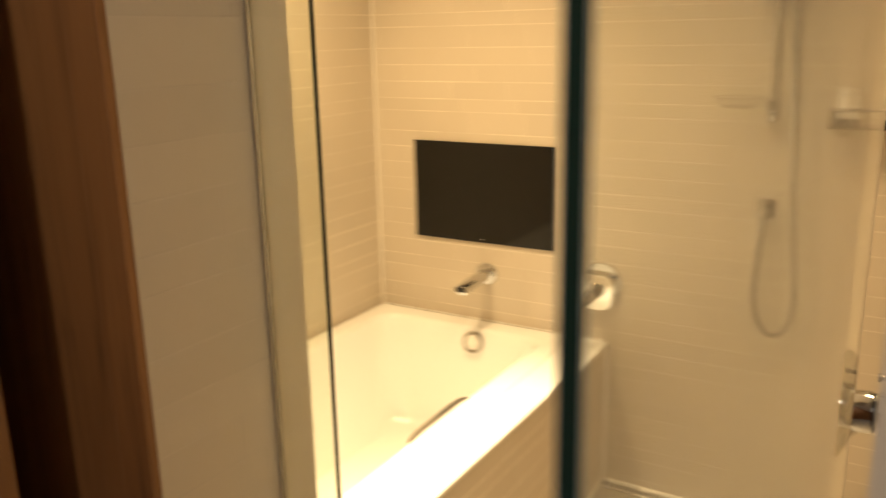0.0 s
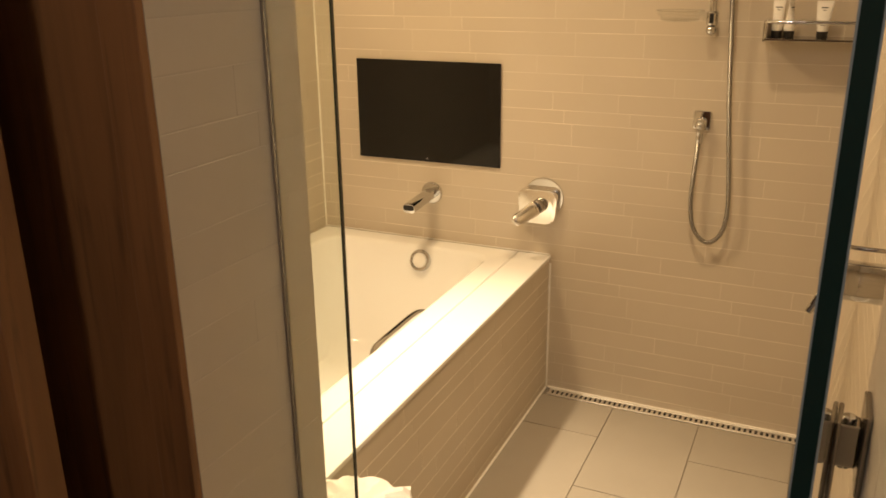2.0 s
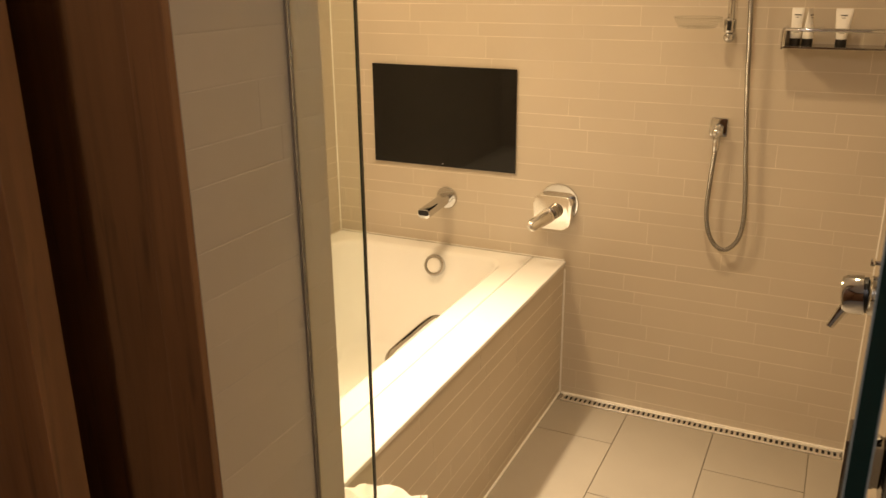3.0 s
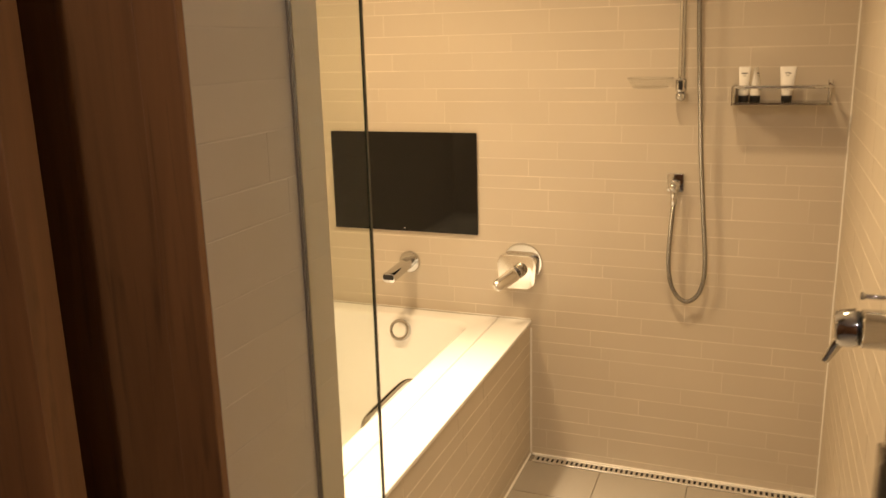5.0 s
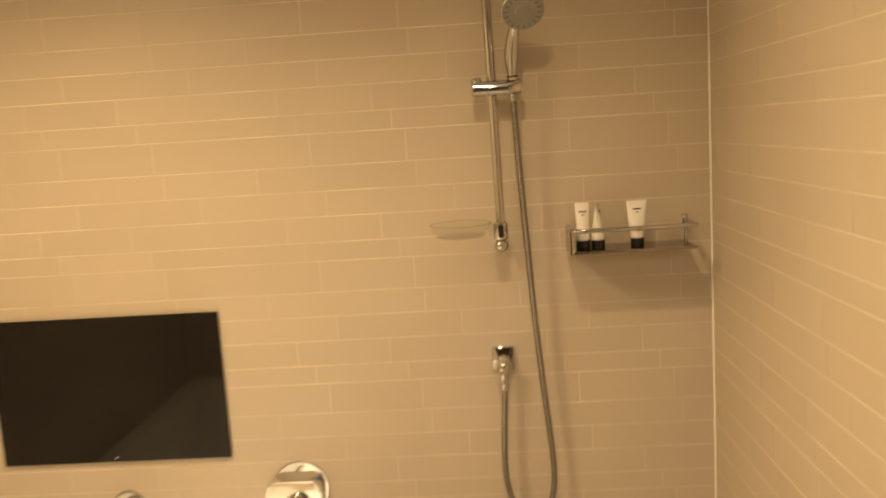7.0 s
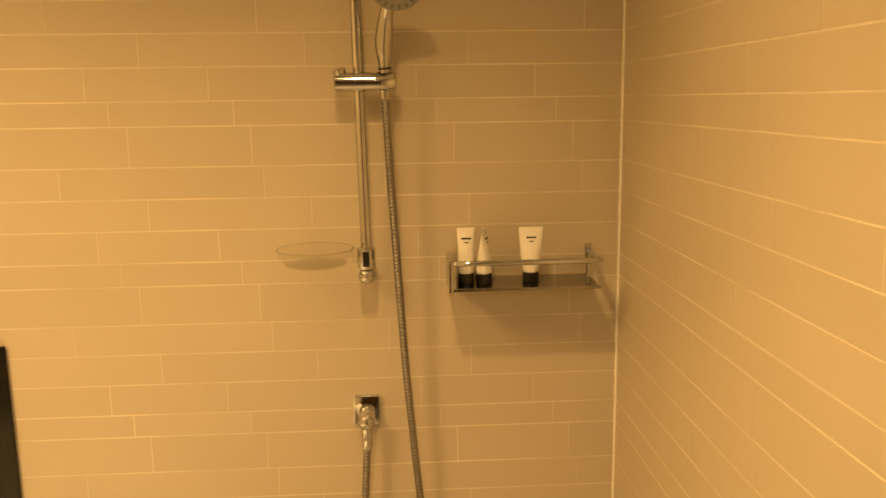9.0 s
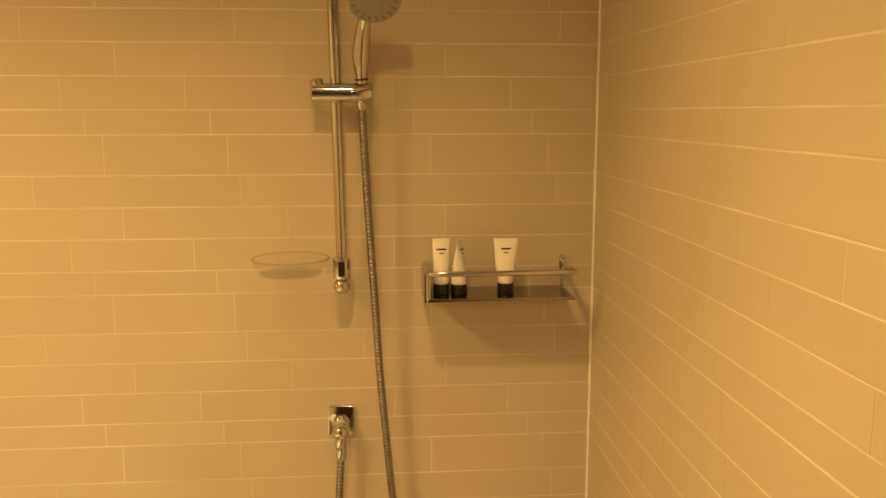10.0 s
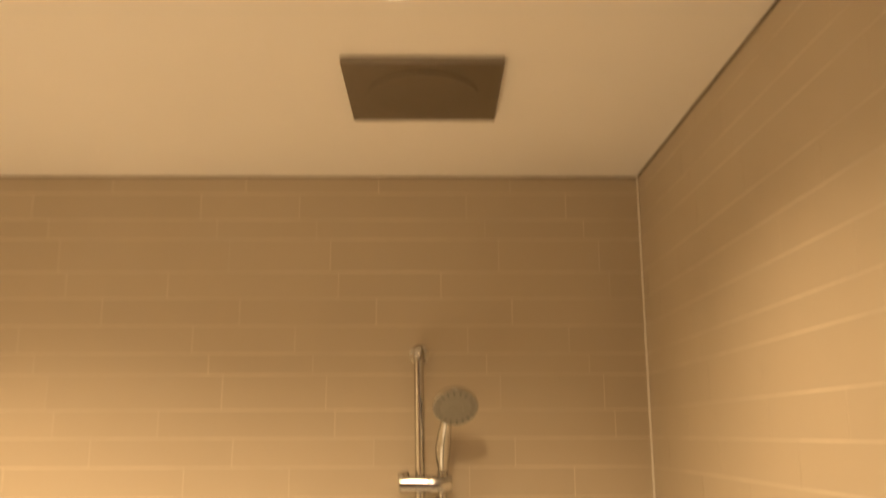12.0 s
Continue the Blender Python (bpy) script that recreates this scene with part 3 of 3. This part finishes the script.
def make_door():
    a, b = Vector((-0.097, -1.874, 0)), Vector((-0.1325, -2.43, 0))
    d = (b - a)
    width = d.length
    dr = thing("glass_door", a, "frameless clear glass door, swung open outwards", "glass door")
    turn = math.degrees(math.atan2(d.y, d.x))
    kids = []
    pane = part("pane", box(0.012, width - 0.0017, -0.004, 0.004, 0.012, 2.20), GLASS)
    pane.visible_shadow = False
    kids.append(pane)
    kids.append(part("edge", box(width - 0.0015, width, -0.0033, 0.0033, 0.012, 2.20), GLASS_EDGE, None, "dark green polished edge"))
    for side in (-1, 1):
        kids.append(part("arris", box(width - 0.0015, width - 0.0003, side * 0.0037 - 0.0004, side * 0.0037 + 0.0004, 0.012, 2.20), ARRIS, None, "thin ground glass arris"))
    for z in (1.05,):
        kids.append(part("clamp_plate", box(0.004, 0.052, 0.0042, 0.0092, z - 0.046, z + 0.046, 0.002), PANEL))
        kids.append(part("clamp_plate", box(0.004, 0.052, -0.0092, -0.0042, z - 0.046, z + 0.046, 0.002), PANEL))
    for ob in kids:
        ob.parent = dr
    dr.matrix_basis = pose(a.x, a.y, 0, 0, 0, turn)
    hg = thing("door_hinge", (PIER, -1.866, 1.05), "chrome hinge bracket of the glass door on the tiled pier", "hinge")
    part("wall_plate", box(PIER - 0.007, PIER - 0.0002, -1.902, -1.838, 1.002, 1.094, 0.002), PANEL, hg, "dark chrome wall plate")
    block = part("block", box(-0.0955, PIER - 0.0072, -1.884, -1.856, 1.024, 1.072, 0.003, 3), PANEL, hg, "dark chrome hinge block")
    part("pin", rod((-0.081, -1.870, 1.0722), (-0.081, -1.870, 1.0775), 0.0075, 20, 0.001), CHROME, block, smooth=True)
    part("pin", rod((-0.081, -1.870, 1.0185), (-0.081, -1.870, 1.0238), 0.0075, 20, 0.001), CHROME, block, smooth=True)


make_fixed_glass()
make_door()

# ---- wood at the entry ----
def wood_board(name, dims, label):
    return tagged(part(name, box(*dims, 0.0015), WOOD), label, "wood panel", kind="structure")


wood_board("trim_1", (-0.842, -0.7884, BACK - 0.013, BACK - 0.0005, 0.0, CEIL), "dark walnut edge board of the doorway")
wood_board("trim_2", (-0.945, -0.8425, BACK - 0.011, BACK - 0.0005, 0.0, CEIL), "dark walnut casing board beside the doorway")
wood_board("trim_3", (-1.345, -0.9455, BACK - 0.006, BACK - 0.0005, 0.0, CEIL), "dark walnut back of the recess")
door_leaf = wood_board("door_1", (-1.345, -0.89, -2.20, -2.16, 0.006, CEIL - 0.02), "dark walnut sliding door leaf, pushed aside")


# ---- towel by the tub ----
def make_towel():
    bm = bmesh.new()
    n, rows = 64, []
    for j, (z, grow) in enumerate([(0.0, 1.0), (0.2, 1.03), (0.42, 1.02), (0.56, 0.98), (0.588, 0.92), (0.600, 0.72), (0.598, 0.40)]):
        ring = []
        for k in range(n):
            a = 2 * math.pi * k / n
            wob = 1 + 0.06 * math.sin(9 * a + j) + 0.04 * math.sin(17 * a + 2 * j)
            zz = z + (0.006 * math.sin(11 * a + 0.7 * j) if j > 1 else 0)
            ring.append(bm.verts.new((-0.825 + 0.13 * grow * wob * math.cos(a), -1.63 + 0.10 * grow * wob * math.sin(a), max(zz, 0))))
        rows.append(ring)
    for p, q in zip(rows, rows[1:]):
        for k in range(n):
            bm.faces.new((p[k], p[(k + 1) % n], q[(k + 1) % n], q[k]))
    bm.faces.new(rows[0][::-1])
    bm.faces.new(rows[-1])
    tagged(part("towel", bm, TOWEL, smooth=True), "bundled white terry bath towel standing beside the tub", "towel")


make_towel()


# ---- joints and drain ----
def caulk(name, dims, label):
    tagged(part(name, box(*dims, 0.001, 1), CAULK), label, "sealant line", kind="structure")


def caulk_bead(name, x, y, z0, z1, seed, label):
    rng = random.Random(seed)
    path = [Vector((x + rng.uniform(-0.0005, 0.0005), y, z0 + (z1 - z0) * k / 150)) for k in range(151)]
    size = [0.0030 + 0.0008 * noise.noise(Vector((seed, 0, k * 0.11))) + rng.uniform(-0.0002, 0.0002) for k in range(151)]
    tagged(part(name, sweep(path, lambda i: size[i], 8), CAULK, smooth=True), label, "sealant line", kind="structure")


caulk_bead("trim_4", -0.0012, -0.0012, 0.004, CEIL, 3, "uneven white sealant in the shower corner")
caulk_bead("trim_5", LEFT + 0.0012, -0.0012, 0.53, CEIL, 5, "uneven white sealant in the tub corner")
caulk("trim_6", (-0.976, -0.004, -0.007, 0.0, -0.002, 0.005), "white sealant along the floor drain")
caulk("trim_7", (APRON, APRON + 0.006, -1.79, -0.007, -0.002, 0.005), "white sealant at the foot of the tub panel")
caulk("trim_8", (APRON, APRON + 0.006, -0.0055, 0.0, 0.005, 0.498), "white sealant beside the tub panel")
caulk("trim_9", (-0.005, 0.0, -1.79, -0.007, -0.002, 0.005), "white sealant at the foot of the side wall")
# Two dark strips paint the shadow line where walls meet the ceiling.
structure("trim_11", box(-0.0035, -0.0003, -1.789, -0.004, CEIL - 0.0035, CEIL - 0.0004), GAP_SHADE, "dark strip painted for the shadow gap under the ceiling", "sealant line")
structure("trim_12", box(LEFT + 0.004, -0.004, -0.0030, -0.0003, CEIL - 0.003, CEIL - 0.0004), GAP_SHADE, "dark strip painted for the shadow gap under the ceiling", "sealant line")
caulk("trim_10", (LEFT, APRON, -0.004, 0.0, 0.529, 0.533), "white sealant behind the tub rim")


def make_drain():
    dn = thing("floor_drain", (-0.49, -0.033, 0), "long narrow steel floor drain with a slotted grate", "floor drain")
    part("channel", box(-0.962, -0.012, -0.056, -0.009, -0.0038, -0.0026), DARK, dn, "dark channel")
    part("rail", box(-0.964, -0.010, -0.0165, -0.0075, -0.003, 0.0022, 0.0006, 1), GRATE, dn)
    part("rail", box(-0.964, -0.010, -0.056, -0.0465, -0.003, 0.0022, 0.0006, 1), GRATE, dn)
    me = None
    for k in range(53):
        x = -0.955 + k * 0.018
        if me is None:
            bar = part("bar", box(-0.0045, 0.0045, -0.0464, -0.0166, -0.002, 0.0018), GRATE)
            me = bar.data
        else:
            bar = new("bar", me)
        bar.parent = dn
        bar.matrix_parent_inverse = dn.matrix_world.inverted()
        bar.location = (x, 0, 0)


make_drain()


# ---- tiles ----
TILE_MESHES = {}


def tile_mesh(w, h, depth, chamfer, mat):
    """A tile in its own plane: front face at z = 0, body behind it."""
    key = (round(w, 4), round(h, 4), depth, mat.name)
    if key not in TILE_MESHES:
        c, v, f = chamfer, [], []
        for inset, z in ((0.0, -depth), (0.0, -c), (c, 0.0)):
            v += [(-w / 2 + inset, -h / 2 + inset, z), (w / 2 - inset, -h / 2 + inset, z), (w / 2 - inset, h / 2 - inset, z), (-w / 2 + inset, h / 2 - inset, z)]
        for r in (0, 4):
            f += [(r + k, r + (k + 1) % 4, r + 4 + (k + 1) % 4, r + 4 + k) for k in range(4)]
        f.append((8, 9, 10, 11))
        me = bpy.data.meshes.new("tile")
        me.from_pydata(v, [], f)
        me.materials.append(mat)
        TILE_MESHES[key] = me
    return TILE_MESHES[key]


def lay(parent, frame_m, u, v, w, h, depth, chamfer, mat, rng, tilt=0.00015):
    ob = new("tile", tile_mesh(w, h, depth, chamfer, mat))
    wob = Euler((rng.uniform(-tilt, tilt) / max(h, 0.05), rng.uniform(-tilt, tilt) / max(w, 0.05), 0)).to_matrix().to_4x4()
    ob.parent = parent
    ob.matrix_world = frame_m @ Matrix.Translation((u, v, rng.uniform(-0.0001, 0.0001))) @ wob
    return ob


# Mosaic sheets 0.30 m high and 0.60 m wide: five rows, each with its height and its two upright joints.
SHEET = [(0.061, -0.391, -0.168), (0.060, -0.591, -0.292), (0.059, -0.451, -0.076), (0.075, -0.321, -0.096), (0.045, -0.352, -0.127)]
SHEET_BASE = -0.151


def tile_wall(parent, frame_m, u0, u1, z_max, seed, z_min=0.0, joint=0.0024, shift=0.0):
    """Narrow tiles on one wall face, in the sheets' rows and joints; shift moves the joints along it."""
    rng = random.Random(seed)
    z0 = SHEET_BASE
    for row in range(60):
        height, *cuts = SHEET[row % 5]
        lo, hi = max(z0, z_min), min(z0 + height, z_max)
        z0 += height
        if hi - lo < 0.008:
            continue
        marks = sorted(c + shift + 0.6 * k + rng.uniform(-0.0015, 0.0015) for c in cuts for k in range(-6, 7))
        marks = [u0] + [c for c in marks if u0 + 0.012 < c < u1 - 0.012] + [u1]
        gap = joint * rng.uniform(0.8, 1.25)
        for a, b in zip(marks, marks[1:]):
            lay(parent, frame_m, (a + b) / 2, (lo + hi) / 2, b - a - 0.65 * joint, hi - lo - gap, 0.004, 0.0002, TILE, rng)


def facing(origin, u_axis, n_axis):
    """The frame of a wall face: u along it, v up, z outwards."""
    u, n = Vector(u_axis), Vector(n_axis)
    m = Matrix((u, Vector((0, 0, 1)), n)).transposed().to_4x4()
    m.translation = Vector(origin)
    return m


tile_wall(wall_north, facing((0, 0, 0), (1, 0, 0), (0, -1, 0)), LEFT, 0.0, 2.349, 11)
tile_wall(wall_east, facing((0, 0, 0), (0, -1, 0), (-1, 0, 0)), 0.0, 1.79, 2.349, 12, shift=0.12)
tile_wall(wall_west, facing((LEFT, 0, 0), (0, 1, 0), (1, 0, 0)), -1.79, 0.0, 2.349, 13, 0.529, shift=0.31)
tile_wall(apron, facing((APRON, 0, 0), (0, 1, 0), (1, 0, 0)), -1.788, 0.0, 0.5145, 14, joint=0.0030, shift=0.22)
tile_wall(wall_front, facing((REVEAL, 0, 0), (0, 1, 0), (1, 0, 0)), BACK, FRONT, 2.349, 15, joint=0.0013, shift=0.05)
tile_wall(wall_pier, facing((PIER, 0, 0), (0, -1, 0), (-1, 0, 0)), 1.79, 2.32, 2.349, 16, joint=0.0013)

# floor tiles in columns, half a tile shifted from one to the next
rng = random.Random(21)
columns = [(-0.988, -0.710, -0.275), (-0.710, -0.410, -0.576), (-0.410, -0.106, -0.300), (-0.106, 0.0, -0.590)]
for x0, x1, first in columns:
    y = first + 0.6
    while y > -4.2:
        a, b = min(y, -0.058), max(y - 0.6, -4.2)
        y -= 0.6
        if a - b > 0.02:
            lay(floor, Matrix(), (x0 + x1) / 2, (a + b) / 2, x1 - x0 - 0.003, a - b - 0.003, 0.006, 0.0008, FLOOR_TILE, rng, 0.0004)
for ix in range(2):
    for iy in range(3):
        lay(floor, Matrix(), -1.137 - 0.3 * ix + 0.0, -2.36 - 0.6 * iy, 0.297, 0.597, 0.006, 0.0008, FLOOR_TILE, rng, 0.0004)
